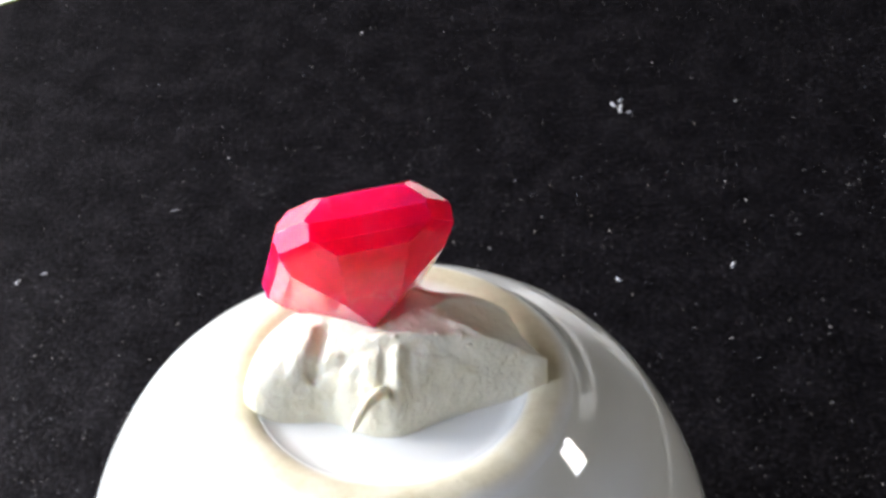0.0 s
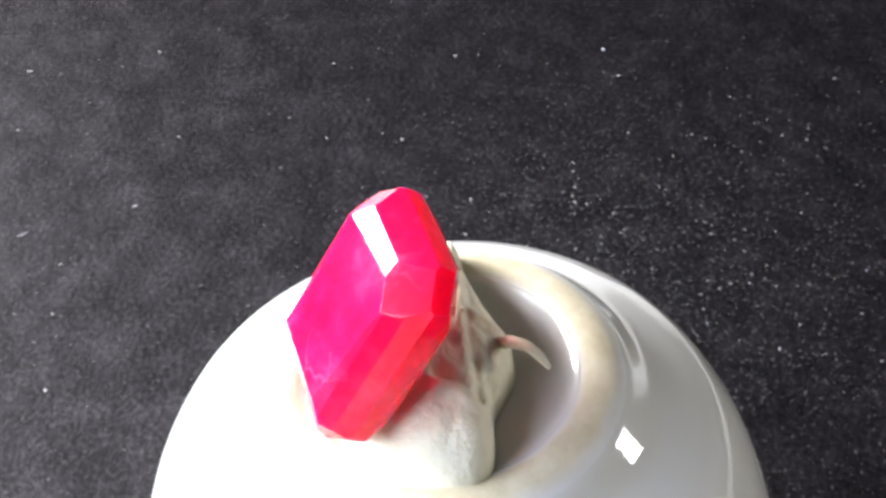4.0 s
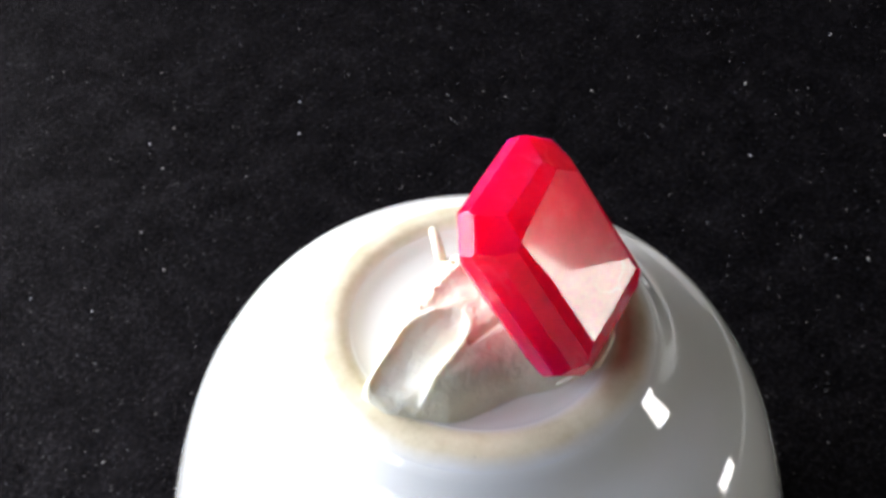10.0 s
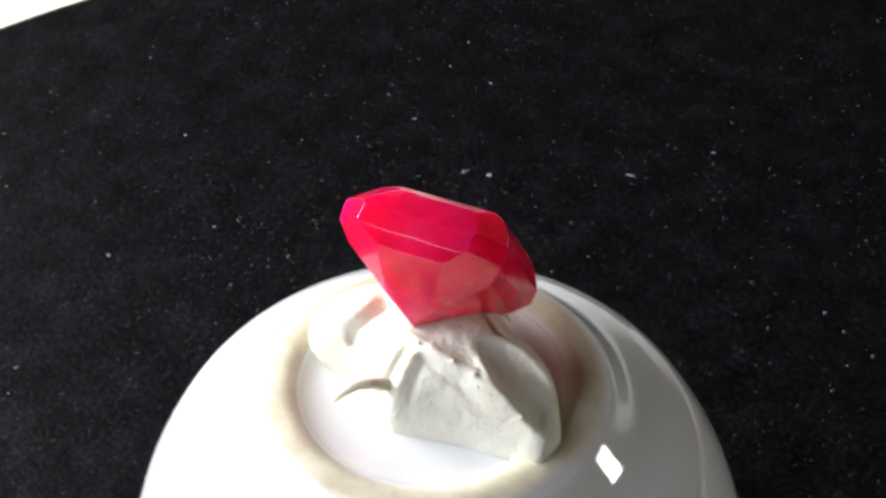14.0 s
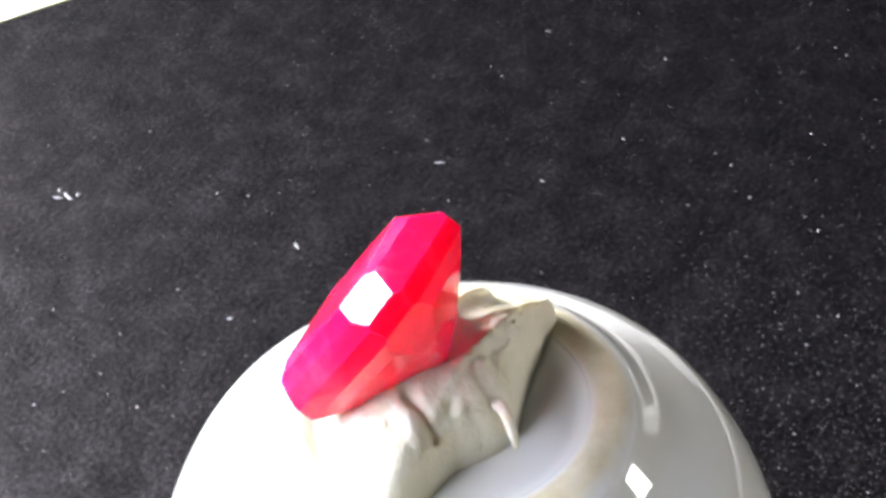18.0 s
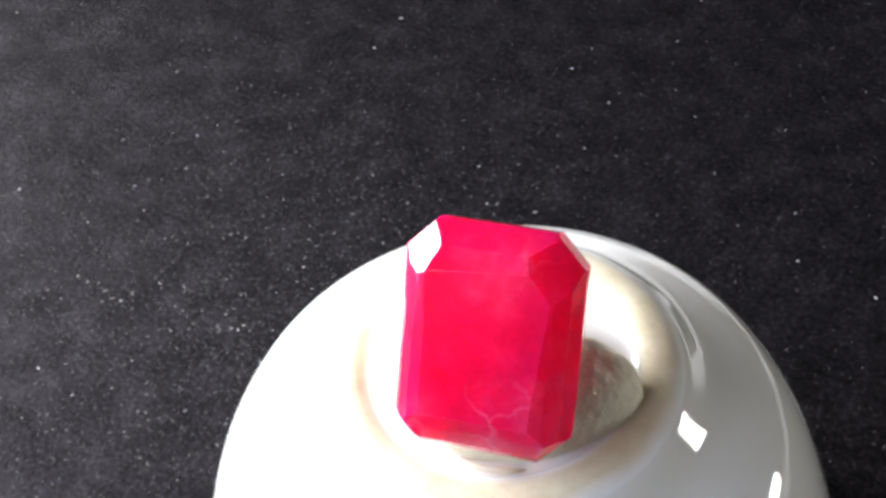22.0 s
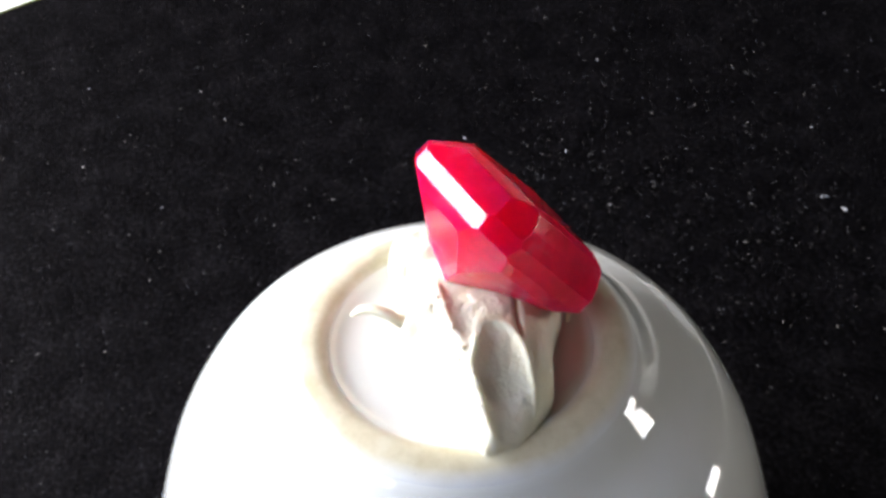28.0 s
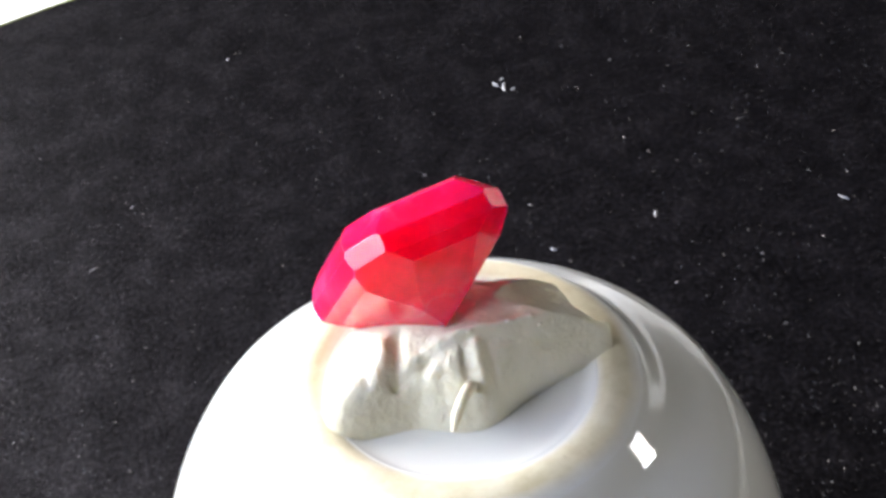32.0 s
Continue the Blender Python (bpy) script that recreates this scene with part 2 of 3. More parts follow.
FELT, DUST, LINT = mat_felt(), mat_dust(), mat_lint()
PORCELAIN, BISCUIT, PUTTY, RUBY = mat_porcelain(), mat_biscuit(), mat_putty(), mat_ruby()
WALL = mat_paint("grey_wall_paint", (0.075, 0.073, 0.067))
PALE_WALL = mat_paint("pale_wall_paint", (0.078, 0.077, 0.072))
FLOORING = mat_paint("brown_floor_boards", (0.16, 0.12, 0.085), 0.5)
FRAME = mat_paint("white_frame_paint", (0.70, 0.69, 0.66), 0.5)
OLIVE = mat_paint("olive_edge", (0.10, 0.11, 0.025), 0.6)
PALE = mat_paint("cream_table_paint", (0.78, 0.77, 0.71), 0.5)
FLAW = material("dark_flaw", (0.045, 0.006, 0.008), 0.6, 0, 0.2)[0]
BLACK_PLASTIC = material("black_plastic", (0.010, 0.010, 0.010), 0.6, 0, 0.2)[0]


# ---------------------------------------------------------------- builders
def part(name, bm, mat, parent, label="", smooth=False):
    me = bpy.data.meshes.new(name)
    bm.normal_update()
    if smooth:
        for f in bm.faces:
            f.smooth = True
    bm.to_mesh(me)
    bm.free()
    me.materials.append(mat)
    ob = new(name, me)
    if parent is not None:
        ob.parent = parent
    if label:
        tagged(ob, label)
    return ob


def box(bm, x0, x1, y0, y1, z0, z1):
    vs = [bm.verts.new((x, y, z)) for x in (x0, x1) for y in (y0, y1) for z in (z0, z1)]
    for q in ((0, 1, 3, 2), (4, 6, 7, 5), (0, 4, 5, 1), (2, 3, 7, 6), (0, 2, 6, 4), (1, 5, 7, 3)):
        bm.faces.new([vs[i] for i in q])


def lathe(bm, profile, steps=128):
    """Turns a closed (r, z) outline about the z axis."""
    rings = []
    for r, z in profile:
        if r < 1e-6:
            rings.append([bm.verts.new((0, 0, z))])
        else:
            rings.append([bm.verts.new((r * math.cos(TAU * i / steps), r * math.sin(TAU * i / steps), z)) for i in range(steps)])
    for a, b in zip(rings, rings[1:]):
        for i in range(steps):
            k = (i + 1) % steps
            if len(a) == 1 and len(b) == 1:
                continue
            if len(a) == 1:
                bm.faces.new((a[0], b[k], b[i]))
            elif len(b) == 1:
                bm.faces.new((a[i], a[k], b[0]))
            else:
                bm.faces.new((a[i], a[k], b[k], b[i]))
    bmesh.ops.recalc_face_normals(bm, faces=bm.faces)


def smooth_curve(points, steps=8):
    """Catmull-Rom through (r, z) points."""
    out = []
    p = [points[0], *points, points[-1]]
    for i in range(1, len(p) - 2):
        for s in range(steps):
            t = s / steps
            out.append(tuple(0.5 * (2 * p[i][k] + (p[i + 1][k] - p[i - 1][k]) * t + (2 * p[i - 1][k] - 5 * p[i][k] + 4 * p[i + 1][k] - p[i + 2][k]) * t * t + (3 * p[i][k] - p[i - 1][k] - 3 * p[i + 1][k] + p[i + 2][k]) * t ** 3) for k in (0, 1)))
    out.append(points[-1])
    return out


# ---------------------------------------------------------------- the room
WEST, EAST, NORTH, SOUTH, TOP, THICK = -0.45, 1.8, 1.1, -1.1, 1.4, 0.05
TABLE_Z, FLOOR_LEVEL = -0.024, -0.76


def wall_with_openings(name, label, x0, x1, openings):
    """A wall in strips round its openings (y0, y1, z0, z1), which are given from south to north."""
    bm = bmesh.new()
    y = SOUTH
    for a, b, c, d in openings:
        box(bm, x0, x1, y, a, FLOOR_LEVEL, TOP)
        box(bm, x0, x1, a, b, FLOOR_LEVEL, c)
        box(bm, x0, x1, a, b, d, TOP)
        y = b
    box(bm, x0, x1, y, NORTH, FLOOR_LEVEL, TOP)
    tagged(part(name, bm, WALL, None), label, kind="structure")


def room():
    bm = bmesh.new()
    box(bm, WEST - THICK, EAST + THICK, SOUTH - THICK, NORTH + THICK, FLOOR_LEVEL - 0.04, FLOOR_LEVEL)
    tagged(part("floor", bm, FLOORING, None), "brown boarded floor of the room", kind="structure")
    bm = bmesh.new()
    box(bm, WEST - THICK, EAST + THICK, SOUTH - THICK, NORTH + THICK, TOP, TOP + 0.03)
    tagged(part("ceiling", bm, WALL, None), "plain grey ceiling", kind="structure")
    # the southernmost opening is made up, to go behind the fill lamp
    wall_with_openings("wall_west", "plain grey wall with window openings", WEST - THICK, WEST, ((-0.525, -0.162, 0.275, 0.605), (-0.158, 0.048, 0.078, 0.605), (0.055, 0.485, 0.110, 0.395)))
    wall_with_openings("wall_east", "plain grey wall with a window", EAST, EAST + THICK, ((0.14, 0.46, -0.25, 0.33),))
    pane = tagged(new("window_1"), "white-painted window frame", kind="structure")
    pane.location = (EAST + 0.02, 0.30, 0.04)
    for n, (y0, y1, z0, z1) in (("frame_rail", (-0.16, 0.16, 0.278, 0.29)), ("frame_rail", (-0.16, 0.16, -0.29, -0.278)), ("frame_stile", (-0.16, -0.148, -0.278, 0.278)), ("frame_stile", (0.148, 0.16, -0.278, 0.278)),
                                ("glazing_bar", (-0.004, 0.004, -0.278, 0.278)), ("glazing_bar", (-0.148, -0.004, 0.08, 0.09)), ("glazing_bar", (0.004, 0.148, 0.08, 0.09))):
        bm = bmesh.new()
        box(bm, -0.016, 0.016, y0, y1, z0, z1)
        part(n, bm, FRAME, pane)
    for name, y0, y1, paint, label in (("wall_north", NORTH, NORTH + THICK, PALE_WALL, "plain pale wall"), ("wall_south", SOUTH - THICK, SOUTH, WALL, "plain grey wall")):
        bm = bmesh.new()
        box(bm, WEST - THICK, EAST + THICK, y0, y1, FLOOR_LEVEL, TOP)
        tagged(part(name, bm, paint, None), label, kind="structure")


def table():
    base = tagged(new("table"), "cream-painted table top under the black turntable", "table")
    base.location = (-0.05, 0, FLOOR_LEVEL)
    top = TABLE_Z - FLOOR_LEVEL
    bm = bmesh.new()
    box(bm, -0.127, 0.39, -0.62, 0.62, top - 0.022, top)
    bmesh.ops.bevel(bm, geom=list(bm.edges), offset=0.003, segments=2, affect='EDGES')
    part("tabletop", bm, PALE, base)
    for x in (-0.08, 0.34):
        for y in (-0.56, 0.56):
            bm = bmesh.new()
            box(bm, x - 0.02, x + 0.02, y - 0.02, y + 0.02, 0, top - 0.022)
            part("leg", bm, PALE, base)


room()
table()

# ---------------------------------------------------------------- the turntable
DISC_R = 1.0550 * U


# larger shreds of lint: place in plan units, half length and half width in millimetres, turn
LINT_BITS = [
    (0.229, 0.676, 1.2, 0.40, 75), (0.236, 0.669, 0.5, 0.35, 20), (0.222, 0.684, 0.8, 0.4, 110), (0.231, 0.690, 0.5, 0.3, 40), (0.474, 0.385, 0.95, 0.22, 125), (0.297, 0.431, 0.8, 0.3, 60), (-0.040, 0.844, 0.4, 0.25, 80),
    (0.480, -0.637, 0.35, 0.25, 20), (-0.377, 0.472, 0.6, 0.35, 70), (0.716, -0.206, 0.4, 0.25, 30), (0.715, 0.085, 0.3, 0.2, 20), (-0.594, 0.177, 0.35, 0.22, 10), (-0.184, 0.636, 0.45, 0.2, 35), (0.505, 0.281, 0.5, 0.16, 100),
    (-0.235, 0.560, 0.7, 0.22, 20), (-0.354, 0.481, 0.5, 0.3, 20), (0.187, 0.422, 0.5, 0.3, 140),
]
# small specks, by their place alone
SPECKS = [
    (0.606, 0.245), (0.592, 0.094), (0.717, -0.046), (0.365, -0.168), (0.351, 0.677), (0.012, 0.499), (0.105, 0.571), (0.728, 0.411), (-0.474, 0.510), (-0.662, 0.352), (-0.535, 0.266), (-0.794, 0.429), (-0.465, 0.216),
    (0.559, -0.367), (0.312, -0.384), (0.276, -0.302), (0.477, -0.146), (-0.385, -0.554), (0.627, 0.132), (0.366, 0.343), (0.568, -0.276), (0.441, -0.037), (0.268, -0.645), (-0.049, -0.489), (-0.239, -0.627), (0.086, -0.891),
    (-0.348, -0.517), (-0.593, -0.324), (-0.147, -0.534), (-0.023, -0.547), (-0.779, -0.065), (-0.610, -0.139), (0.277, -0.463), (-0.222, -0.588), (-0.833, -0.180),
]
# the finer ones of the dusty patch
FINE_SPECKS = [
    (0.363, -0.254), (0.346, -0.245), (0.328, -0.244), (0.311, -0.244), (0.427, -0.302), (0.414, -0.289), (0.357, -0.292), (0.278, -0.133), (0.318, -0.148), (0.277, -0.215), (0.364, -0.402),
    (0.445, -0.360), (0.330, -0.184), (0.288, -0.171), (0.382, -0.206), (0.394, -0.125), (0.493, -0.298), (0.413, -0.139), (0.435, -0.188), (0.342, -0.072), (0.302, -0.077), (0.415, -0.060),
]


def turntable():
    base = tagged(new("turntable"), "round black display turntable with a dusty felt top", "turntable")
    bm = bmesh.new()
    lathe(bm, [(0, TABLE_Z + 0.001), (DISC_R - 0.02, TABLE_Z + 0.001), (DISC_R - 0.02, -0.013), (DISC_R - 0.004, -0.012), (DISC_R - 0.0015, -0.009),
               (DISC_R - 0.0008, -0.004), (DISC_R - 0.0010, -0.0015), (DISC_R - 0.002, -0.0006), (0, -0.0006)], 160)
    part("body", bm, BLACK_PLASTIC, base, "black plastic turning plate", True)
    bm = bmesh.new()
    lathe(bm, [(0, -0.0005), (DISC_R - 0.0004, -0.0005), (DISC_R - 0.0003, -0.0002), (DISC_R - 0.0006, 0), (0, 0)], 160)
    part("felt_top", bm, FELT, base, "black speckled felt covering")
    bm = bmesh.new()
    lathe(bm, [(DISC_R, -0.004), (DISC_R + 0.0006, -0.004), (DISC_R + 0.0007, -0.0008), (DISC_R + 0.0004, -0.0002), (DISC_R, -0.0004), (DISC_R, -0.004)], 160)
    part("edge_band", bm, OLIVE, base, "thin olive band round the edge", True)
    # dust: many tiny flakes pressed into the felt
    rng = random.Random(5)
    verts, faces = [], []
    for i in range(23200):
        a, r = rng.uniform(0, TAU), DISC_R * math.sqrt(rng.uniform(0.06, 0.95))
        x, y = r * math.cos(a), r * math.sin(a)
        s = 0.00006 + 0.00013 * rng.random() ** 4
        if i >= 16000:
            # two dustier patches
            px, py, spread = (0.37, -0.19, 0.15) if i < 22500 else (-0.42, 0.32, 0.12)
            x, y = rng.gauss(px, spread) * U, rng.gauss(py, spread) * U
            s = 0.00007 + 0.00012 * rng.random() ** 3
            if math.hypot(x, y) < 0.29 * U:
                continue
        k, turn, n = rng.uniform(1, 2.6), rng.uniform(0, TAU), len(verts)
        c, d = math.cos(turn), math.sin(turn)
        for u, v, w in ((-k, 0, 0), (0, -1, 0), (k, 0, 0), (0, 1, 0), (0, 0, 0.6)):
            verts.append((x + s * (u * c - v * d), y + s * (u * d + v * c), 0.00002 + s * w))
        faces += [(n, n + 1, n + 4), (n + 1, n + 2, n + 4), (n + 2, n + 3, n + 4), (n + 3, n, n + 4)]
    me = bpy.data.meshes.new("dust")
    me.from_pydata(verts, [], faces)
    me.materials.append(DUST)
    ob = new("dust", me)
    ob.parent = base
    tagged(ob, "fine pale dust specks on the felt", kind="stuff")
    # single bits of lint
    for x, y, a, b, turn in LINT_BITS + [(x, y, 0.25, 0.2, rng.uniform(0, 90)) for x, y in SPECKS] + [(x, y, 0.19, 0.15, rng.uniform(0, 90)) for x, y in FINE_SPECKS]:
        bm = bmesh.new()
        n = 7
        top = []
        for i in range(n):
            k = i / (n - 1) * 2 - 1
            wide = b * math.sqrt(max(0.05, 1 - k * k)) * rng.uniform(0.6, 1.2)
            bend = 0.25 * a * (1 - k * k) * rng.uniform(0.4, 1.2)
            top.append([bm.verts.new((a * k * 0.001, (bend + o * wide) * 0.001, h * wide * 0.001)) for o, h in ((-1, 0.05), (0, 0.9), (1, 0.05))])
        for p, q in zip(top, top[1:]):
            bm.faces.new((p[0], q[0], q[1], p[1]))
            bm.faces.new((p[1], q[1], q[2], p[2]))
            bm.faces.new((p[2], q[2], q[0], p[0]))
        bm.faces.new(top[0])
        bm.faces.new(top[-1][::-1])
        bit = part("lint", bm, LINT, base)
        bit.location = (x * U, y * U, 0.00002)
        bit.rotation_euler = (0, 0, radians(turn))
    return base


TURNTABLE = turntable()


# ---------------------------------------------------------------- the bowl
BOWL_AT = Vector((-0.0309 * U, -0.0103 * U, 0))
BOWL_TILT = (-2.78, 0.61)   # degrees by which the bowl leans about x and y


def bowl():
    base = tagged(new("porcelain_bowl"), "small white glazed porcelain bowl standing upside down on the turntable", "bowl")
    out = smooth_curve([(0.2562, 0.0061), (0.2438, 0.0307), (0.2285, 0.0818), (0.2118, 0.1432), (0.1981, 0.2045), (0.1825, 0.2557), (0.164, 0.2915), (0.1497, 0.3053), (0.1355, 0.3146), (0.1251, 0.3211), (0.1181, 0.3268), (0.1126, 0.3334), (0.1069, 0.3413)], 6)
    foot = smooth_curve([(0.1069, 0.3413), (0.1034, 0.3448), (0.0986, 0.3472)], 4)
    well = smooth_curve([(0.0774, 0.3493), (0.0722, 0.3462), (0.0643, 0.3447), (0.0402, 0.3441), (0.0, 0.3441)], 4)
    inner = smooth_curve([(0.0, 0.3283), (0.0931, 0.3211), (0.1404, 0.2945), (0.1674, 0.2557), (0.1855, 0.2045), (0.1999, 0.1432), (0.2172, 0.0818), (0.2339, 0.0307), (0.2483, 0.0061), (0.2562, 0.0061)], 4)
    bm = bmesh.new()
    lathe(bm, [(r * U, z * U) for r, z in out + foot[1:] + [(0.0874, 0.3472)] + well + inner])
    body = part("body", bm, PORCELAIN, base, "glossy white glazed body", True)
    bm = bmesh.new()
    ring = smooth_curve([(0.1053, 0.3421), (0.1017, 0.3467), (0.0962, 0.3503), (0.0895, 0.3521), (0.0846, 0.3521), (0.0798, 0.3503), (0.0751, 0.3467)], 5)
    lathe(bm, [(r * U, z * U) for r, z in ring + [(0.0874, 0.3426), ring[0]]])
    part("foot_ring", bm, BISCUIT, base, "bare beige unglazed foot ring", True)
    return base


BOWL = bowl()

# ---------------------------------------------------------------- the putty
FLOOR_Z = 0.3446

PUTTY_AT = Vector((-0.03 * U, 0.0, FLOOR_Z * U))


def table_lookup(x, table):
    """Smooth curve through a table of (x, value)."""
    if x <= table[0][0]:
        return table[0][1]
    if x >= table[-1][0]:
        return table[-1][1]
    i = max(k for k in range(len(table) - 1) if table[k][0] <= x)
    (a, p), (b, q) = table[i], table[i + 1]
    (a0, p0), (b1, q1) = table[max(i - 1, 0)], table[min(i + 2, len(table) - 1)]
    h = b - a
    m0, m1 = h * (q - p0) / (b - a0), h * (q1 - p) / (b1 - a)
    t = (x - a) / h
    return (2 * t ** 3 - 3 * t * t + 1) * p + (t ** 3 - 2 * t * t + t) * m0 + (3 * t * t - 2 * t ** 3) * q + (t ** 3 - t * t) * m1


FRONT = [(-0.110, -0.006), (-0.107, -0.0115), (-0.099, -0.0165), (-0.082, -0.0200), (-0.062, -0.0205), (-0.050, -0.0270), (-0.038, -0.0335), (-0.025, -0.0345), (0.0, -0.0245), (0.022, -0.0170), (0.042, -0.0120), (0.054, -0.0110), (0.059, -0.0095), (0.061, -0.008)]
BACK = [(-0.110, 0.004), (-0.106, 0.014), (-0.095, 0.031), (-0.072, 0.055), (-0.03, 0.070), (0.0, 0.054), (0.02, 0.047), (0.036, 0.040), (0.049, 0.026), (0.057, 0.017), (0.061, 0.011)]
CREST = [(-0.110, 0.353), (-0.107, 0.363), (-0.101, 0.373), (-0.089, 0.382), (-0.06, 0.390), (-0.03, 0.396), (0.0, 0.393), (0.02, 0.389), (0.042, 0.379), (0.055, 0.371), (0.061, 0.365)]
SPINE = [(-0.110, -0.002), (-0.06, 0.008), (0.0, 0.008), (0.04, 0.006), (0.061, 0.0)]
# furrows and ridges drawn by fingers: from, to, half width, height
STROKES = [
    (-0.070, -0.0125, 0.046, -0.0110, 0.0026, -0.0032), (-0.030, -0.0070, 0.045, -0.0060, 0.0030, 0.0018), (-0.061, 0.007, -0.069, -0.013, 0.0036, -0.0052),
    (-0.071, 0.004, -0.083, -0.020, 0.0050, 0.0012), (-0.0705, 0.006, -0.077, -0.010, 0.0045, 0.0016),
    (0.000, 0.004, -0.050, -0.003, 0.0070, -0.0016), (-0.022, -0.014, -0.024, -0.036, 0.0030, 0.0034), (-0.030, -0.016, -0.034, -0.036, 0.0026, -0.0026),
    (-0.016, -0.016, -0.015, -0.032, 0.0022, -0.0016), (-0.052, -0.013, -0.062, -0.026, 0.0034, -0.0022), (-0.012, 0.034, 0.010, 0.029, 0.0015, -0.0040),
    (-0.044, -0.016, -0.046, -0.032, 0.0026, -0.0016), (0.006, 0.046, 0.040, 0.030, 0.0040, 0.0020),
]
# scoops: a sharp edge from one point to another, then depth, and how far the hollow reaches beside it
SCOOPS = [(-0.046, -0.0125, 0.052, -0.0085, -0.0075, 0.014)]
# spoon-shaped hollows: middle, half length along the given turn, half width, depth
HOLLOWS = [(0.0345, 0.0115, 0.0345, 0.0150, -8.0, -0.0125)]


def putty_height(x, y):
    f, b, s, top = (table_lookup(x, t) for t in (FRONT, BACK, SPINE, CREST))
    if not f < y < b:
        return None
    k = (y - s) / (f - s) if y < s else (y - s) / (b - s)
    p = 3.2 if y < s else 2.8
    z = FLOOR_Z + (top - FLOOR_Z) * max(0.0, 1 - abs(k) ** p) ** (1 / 2.1)
    inside = min(1.0, (z - FLOOR_Z) / 0.012)
    # warp the strokes a little so that they wander
    wx, wy = x + 0.0018 * noise.noise(Vector((x * 60, y * 60, 7.0))), y + 0.0018 * noise.noise(Vector((x * 60, y * 60, 9.0)))
    for x0, y0, x1, y1, w, h in STROKES:
        dx, dy = x1 - x0, y1 - y0
        t = max(0.0, min(1.0, ((wx - x0) * dx + (wy - y0) * dy) / (dx * dx + dy * dy)))
        d = math.hypot(wx - x0 - t * dx, wy - y0 - t * dy)
        z += inside * h * math.exp(-(d / w) ** 2)
    for x0, y0, x1, y1, depth, reach in SCOOPS:
        dx, dy = x1 - x0, y1 - y0
        ln = math.hypot(dx, dy)
        t = ((wx - x0) * dx + (wy - y0) * dy) / ln / ln
        d = ((wx - x0) * dy - (wy - y0) * dx) / ln
        if d > 0 and -0.1 < t < 1.15:
            z += inside * depth * min(1.0, d / 0.011) * math.exp(-(d / reach) ** 2) * min(1.0, (t + 0.1) / 0.15, (1.15 - t) / 0.35)
    for x0, y0, long, wide, turn, depth in HOLLOWS:
        c, d = math.cos(radians(turn)), math.sin(radians(turn))
        u, v = ((wx - x0) * c + (wy - y0) * d) / long, ((wy - y0) * c - (wx - x0) * d) / wide
        q = u * u + v * v
        rim = math.exp(-((math.sqrt(q) - 1.08) / 0.13) ** 2) * (0.3 + 0.7 * abs(v) / (abs(v) + abs(u) + 0.01))
        z += inside * (depth * max(0.0, 1 - q) ** 0.75 * (0.75 + 0.25 * u) + 0.0022 * rim)
    n = noise.noise(Vector((x * 40, y * 40, 1.3))) * 0.0025 + noise.noise(Vector((x * 150 + y * 60, y * 150, 4.1))) * 0.0005 + noise.noise(Vector((x * 420, y * 420, 2.1))) * 0.0003
    return max(FLOOR_Z + 0.0002, z + inside * n)


def tube(bm, path, radii, sides=8):
    rings = []
    for i, (p, r) in enumerate(zip(path, radii)):
        d = (Vector(path[min(i + 1, len(path) - 1)]) - Vector(path[max(i - 1, 0)])).normalized()
        a = d.cross(Vector((0, 0, 1))).normalized()
        b = a.cross(d)
        rings.append([bm.verts.new(Vector(p) + r * (math.cos(TAU * k / sides) * a + math.sin(TAU * k / sides) * b)) for k in range(sides)])
    for a, b in zip(rings, rings[1:]):
        for k in range(sides):
            bm.faces.new((a[k], a[(k + 1) % sides], b[(k + 1) % sides], b[k]))
    bm.faces.new(rings[0][::-1])
    bm.faces.new(rings[-1])


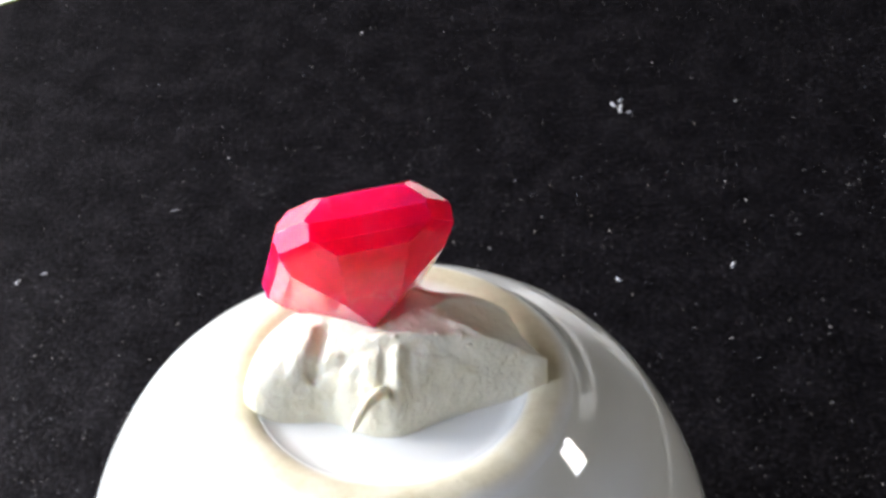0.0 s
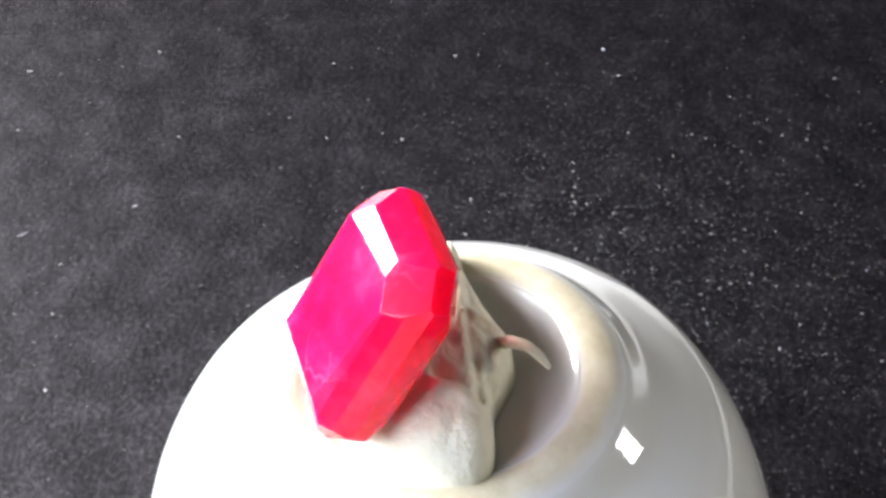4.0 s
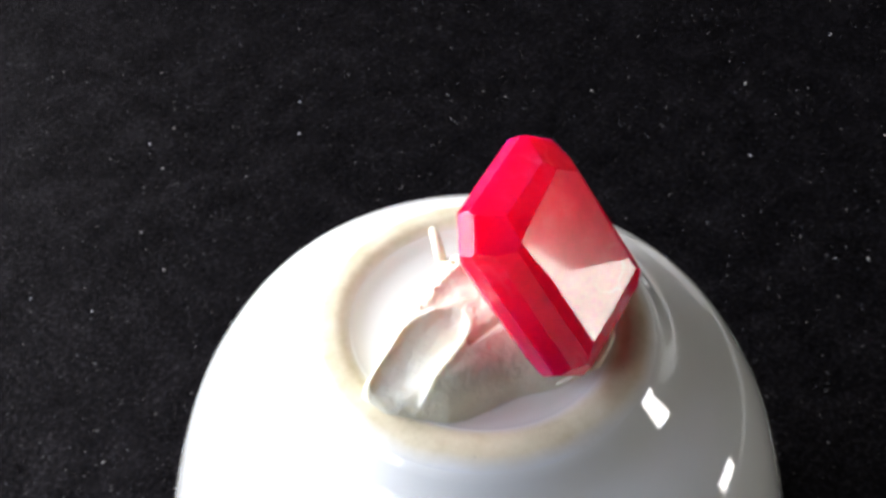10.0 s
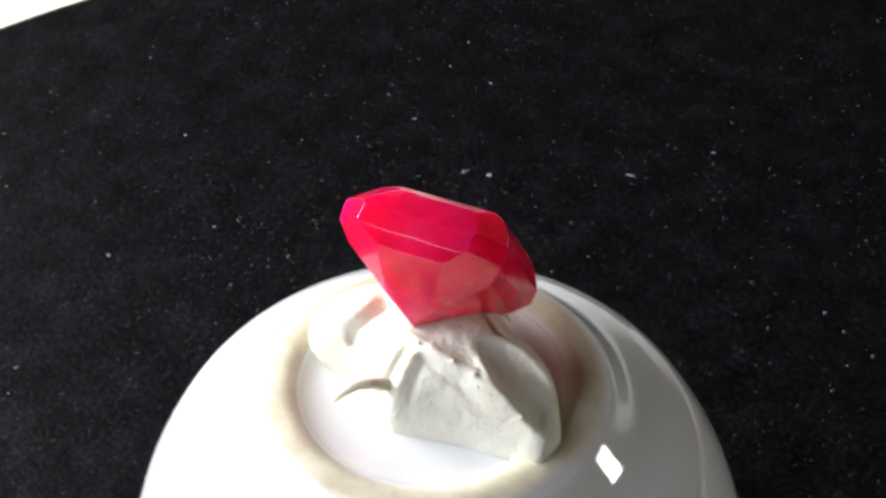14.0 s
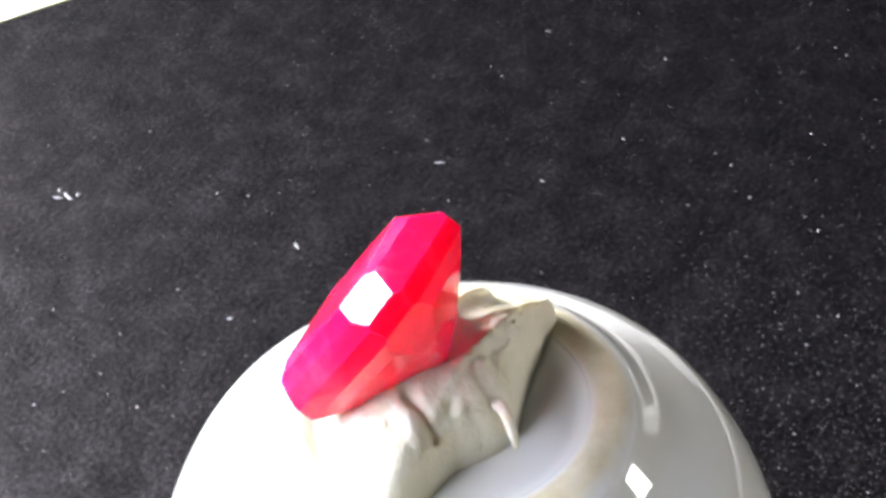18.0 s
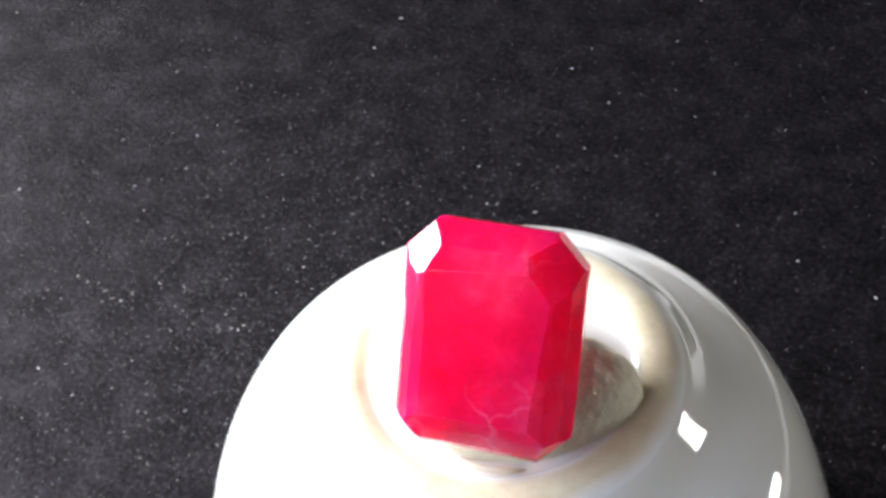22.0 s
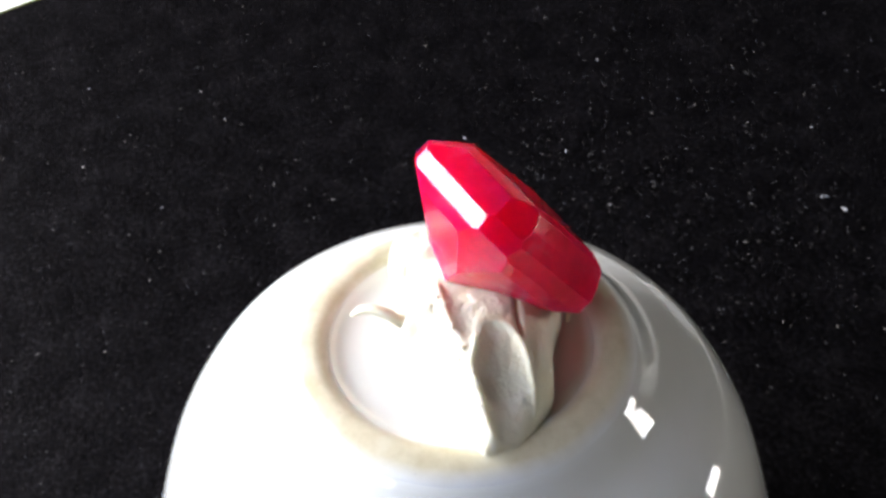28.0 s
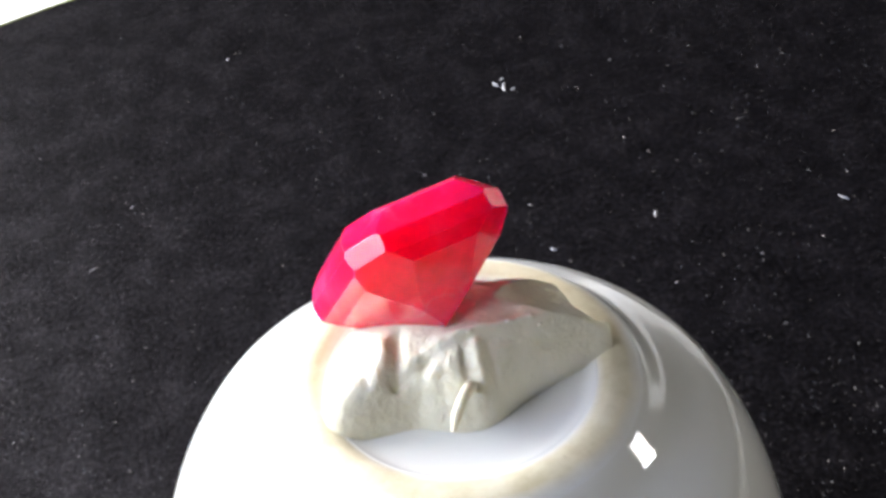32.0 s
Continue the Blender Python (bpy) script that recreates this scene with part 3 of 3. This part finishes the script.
def putty():
    base = tagged(new("putty_lump"), "cream-coloured soft putty lump pressed into the foot of the bowl", "putty")
    base.location = PUTTY_AT
    bm = bmesh.new()
    nx, ny = 190, 130
    last = None
    for i in range(nx + 1):
        x = -0.110 + 0.171 * (i + 0.02) / (nx + 0.04)
        f, b = table_lookup(x, FRONT), table_lookup(x, BACK)
        wob = 0.0010 * noise.noise(Vector((x * 45, 3.0, 0)))
        row = []
        for j in range(ny + 1):
            y = (f + b) / 2 - (b - f) / 2 * math.cos(math.pi * j / ny)
            z = putty_height(x, y) if 0 < j < ny and 0 < i < nx else FLOOR_Z - 0.0015
            row.append(bm.verts.new((x * U - PUTTY_AT.x, (y + wob) * U - PUTTY_AT.y, (z if z else FLOOR_Z) * U - PUTTY_AT.z)))
        if last:
            for j in range(ny):
                bm.faces.new((last[j], row[j], row[j + 1], last[j + 1]))
        last = row
    part("lump", bm, PUTTY, base, "", True)
    # a thin strand torn off the front fold
    bm = bmesh.new()
    path = [(-0.030, -0.026, 0.3720), (-0.035, -0.034, 0.3780), (-0.041, -0.042, 0.3795), (-0.046, -0.048, 0.3760), (-0.0495, -0.0525, 0.3700)]
    tube(bm, [(x * U - PUTTY_AT.x, y * U - PUTTY_AT.y, z * U - PUTTY_AT.z) for x, y, z in path], [0.00055, 0.00052, 0.00046, 0.00042, 0.0002])
    part("strand", bm, PUTTY, base, "thin curled strand of putty", True)
    # a fold that curls down over the front
    bm = bmesh.new()
    path = [(-0.0235, -0.008, 0.3830), (-0.0205, -0.015, 0.3810), (-0.0190, -0.0215, 0.3740), (-0.0205, -0.0285, 0.3640), (-0.0240, -0.0315, 0.3570)]
    tube(bm, [(x * U - PUTTY_AT.x, y * U - PUTTY_AT.y, z * U - PUTTY_AT.z) for x, y, z in path], [r * U for r in (0.0012, 0.0024, 0.0030, 0.0030, 0.0022)], 10)
    for v in bm.verts:
        v.co += Vector((0.0003 * noise.noise(v.co * 500), 0.0003 * noise.noise(v.co * 400), 0))
    part("fold", bm, PUTTY, base, "fold of putty curling over the front", True)
    # a flake squeezed out under the stone
    bm = bmesh.new()
    path = [(-0.018, 0.0690, 0.3540), (-0.029, 0.0750, 0.3550), (-0.042, 0.0775, 0.3555), (-0.056, 0.0765, 0.3550), (-0.067, 0.0720, 0.3540), (-0.075, 0.0640, 0.3520)]
    tube(bm, [(x * U - PUTTY_AT.x, y * U - PUTTY_AT.y, z * U - PUTTY_AT.z) for x, y, z in path], [r * U for r in (0.0008, 0.0020, 0.0024, 0.0017, 0.0023, 0.0008)])
    for v in bm.verts:
        v.co += Vector((0, 0.0004 * noise.noise(v.co * 900), 0.0003 * noise.noise(v.co * 700)))
    part("flake", bm, PUTTY, base, "flat flake of putty under the stone", True)
    # crumbs torn up along the upper lip
    rng = random.Random(11)
    for i in range(9):
        x = -0.024 + 0.0085 * i + rng.uniform(-0.003, 0.003)
        y = -0.0085 + 0.03 * (x + 0.03) + rng.uniform(-0.0015, 0.0015)
        z = putty_height(x, y)
        if z is None:
            continue
        bm = bmesh.new()
        size = rng.uniform(0.00012, 0.00024)
        bmesh.ops.create_icosphere(bm, subdivisions=1, radius=size)
        for v in bm.verts:
            v.co = Vector((v.co.x * 1.5, v.co.y, v.co.z * 0.8)) * (1 + 0.5 * noise.noise(v.co * 6000 + Vector((i, 0, 0))))
        bit = part("crumb", bm, PUTTY, base, "", True)
        bit.location = (x * U - PUTTY_AT.x, y * U - PUTTY_AT.y, z * U - PUTTY_AT.z + size * 0.2)
        bit.rotation_euler = (0, 0, rng.uniform(0, TAU))
    return base


PUTTY_LUMP = putty()

# ---------------------------------------------------------------- the gemstone
GEM_MID = Vector((-0.0429, 0.0443, 0.4162)) * U
GEM_N = Vector((-0.1723, 0.8297, 0.5309)).normalized()
GEM_UP = Vector((0.1641, -0.5072, 0.8460))
GEM_UP = (GEM_UP - GEM_N * GEM_UP.dot(GEM_N)).normalized()
GEM_SIDE = GEM_UP.cross(GEM_N)


GIRDLE = (0.0486, 0.0616, 0.0174)      # half width, half length, how much each corner loses
CULET, STEP, CROWN = 0.0475, 0.0160, 0.0222


def slope(axis, sign, a, b):
    """A cutting plane of the stone that runs along one side, through two points (distance from the middle, height)."""
    (d0, h0), (d1, h1) = a, b
    n = Vector((h0 - h1, d1 - d0)) if d1 > d0 else Vector((h1 - h0, d0 - d1))
    n = n if n.x > 0 else -n
    n.normalize()
    v = Vector((axis[0] * sign * n.x, axis[1] * sign * n.x, n.y))
    return Vector((axis[0] * sign * d0, axis[1] * sign * d0, h0)) * U, v


def cuts():
    w, l, c = GIRDLE
    planes = []
    for axis, half in (((1, 0), w), ((0, 1), l)):
        for sign in (-1, 1):
            if axis == (1, 0):
                crown = [(half, 0.0010), (half - 0.0050, 0.0112), (0.0362, 0.0186 if sign > 0 else 0.0196), (0.0295, CROWN)]
            elif sign > 0:
                crown = [(half, 0.0010), (0.0505, STEP), (0.0345, CROWN)]
            else:
                crown = [(half, 0.0010), (0.0550, 0.0125), (0.0390, CROWN)]
            pavilion = [(half, 0.0010), (half - 0.0013, -0.0095), (half - 0.0062, -0.0172), (0.0 if axis == (1, 0) else 0.0050, -CULET)]
            planes += [slope(axis, sign, a, b) for line in (crown, pavilion) for a, b in zip(line, line[1:])]
    # one half of the table tips three degrees, added to cut off the far window's reflection
    fall = Vector((0.57, 0.82)) * math.sin(radians(3))
    planes.append((Vector((-0.0296, 0.0102, CROWN)) * U, Vector((fall.x, fall.y, math.cos(radians(3))))))
    # one broad facet on every corner, over girdle, crown and pavilion
    corner = (w + l - c) / math.sqrt(2)
    for sx in (-1, 1):
        for sy in (-1, 1):
            axis = (sx / math.sqrt(2), sy / math.sqrt(2))
            tilt = math.tan(radians(68 if sy < 0 else 38 if sx > 0 else 46))
            planes += [slope(axis, 1, (corner, 0.0035), (corner - 0.02, 0.0035 + 0.02 * tilt)), slope(axis, 1, (corner - 0.0008, -0.0085), (0.012, -CULET))]
            planes.append((Vector((axis[0] * corner, axis[1] * corner, 0)) * U, Vector((*axis, 0))))
    return planes


def gemstone():
    w, l, c = GIRDLE
    bm = bmesh.new()
    box(bm, -w * U, w * U, -l * U, l * U, -CULET * U, CROWN * U)
    for at, n in cuts():
        cut = bmesh.ops.bisect_plane(bm, geom=list(bm.verts) + list(bm.edges) + list(bm.faces), dist=1e-7, plane_co=at, plane_no=n, clear_outer=True)
        bmesh.ops.holes_fill(bm, edges=[e for e in cut["geom_cut"] if isinstance(e, bmesh.types.BMEdge)], sides=0)
    bmesh.ops.remove_doubles(bm, verts=bm.verts, dist=1e-6)
    bmesh.ops.dissolve_limit(bm, angle_limit=radians(1), verts=list(bm.verts), edges=list(bm.edges))
    bmesh.ops.recalc_face_normals(bm, faces=bm.faces)
    bmesh.ops.bevel(bm, geom=list(bm.edges), offset=0.00004, segments=1, affect='EDGES')
    ob = part("gemstone", bm, RUBY, None)
    # a dark nick near one corner of the crown
    bm = bmesh.new()
    bmesh.ops.create_icosphere(bm, subdivisions=1, radius=0.00019)
    for v in bm.verts:
        v.co = Vector((v.co.x * 1.3, v.co.y * 0.9, v.co.z * 0.35)) * (0.8 + 0.35 * noise.noise(v.co * 9000))
    nick = part("nick", bm, FLAW, ob, "small dark nick in the stone")
    nick.location = Vector((-0.0300, 0.0300, 0.0166)) * U
    return tagged(ob, "large red emerald-cut gemstone leaning in cream putty", "gemstone")


GEM = gemstone()
GEM_POSE = Matrix.Translation(GEM_MID) @ Matrix((GEM_SIDE, GEM_UP, GEM_N)).transposed().to_4x4()


# ---------------------------------------------------------------- motion
def turned(m, t):
    return Matrix.Rotation(TAU * t / PERIOD, 4, 'Z') @ m


def motions():
    times = [0.5 * i for i in range(65)]
    for ob, m in ((TURNTABLE, Matrix()), (BOWL, Matrix.Translation(BOWL_AT) @ pose(0, 0, 0, *BOWL_TILT, 0)), (PUTTY_LUMP, Matrix.Translation(PUTTY_AT) @ pose(0, 0, 0, *BOWL_TILT, 0)), (GEM, GEM_POSE)):
        walk(ob, [(t, turned(m, t)) for t in times])


motions()
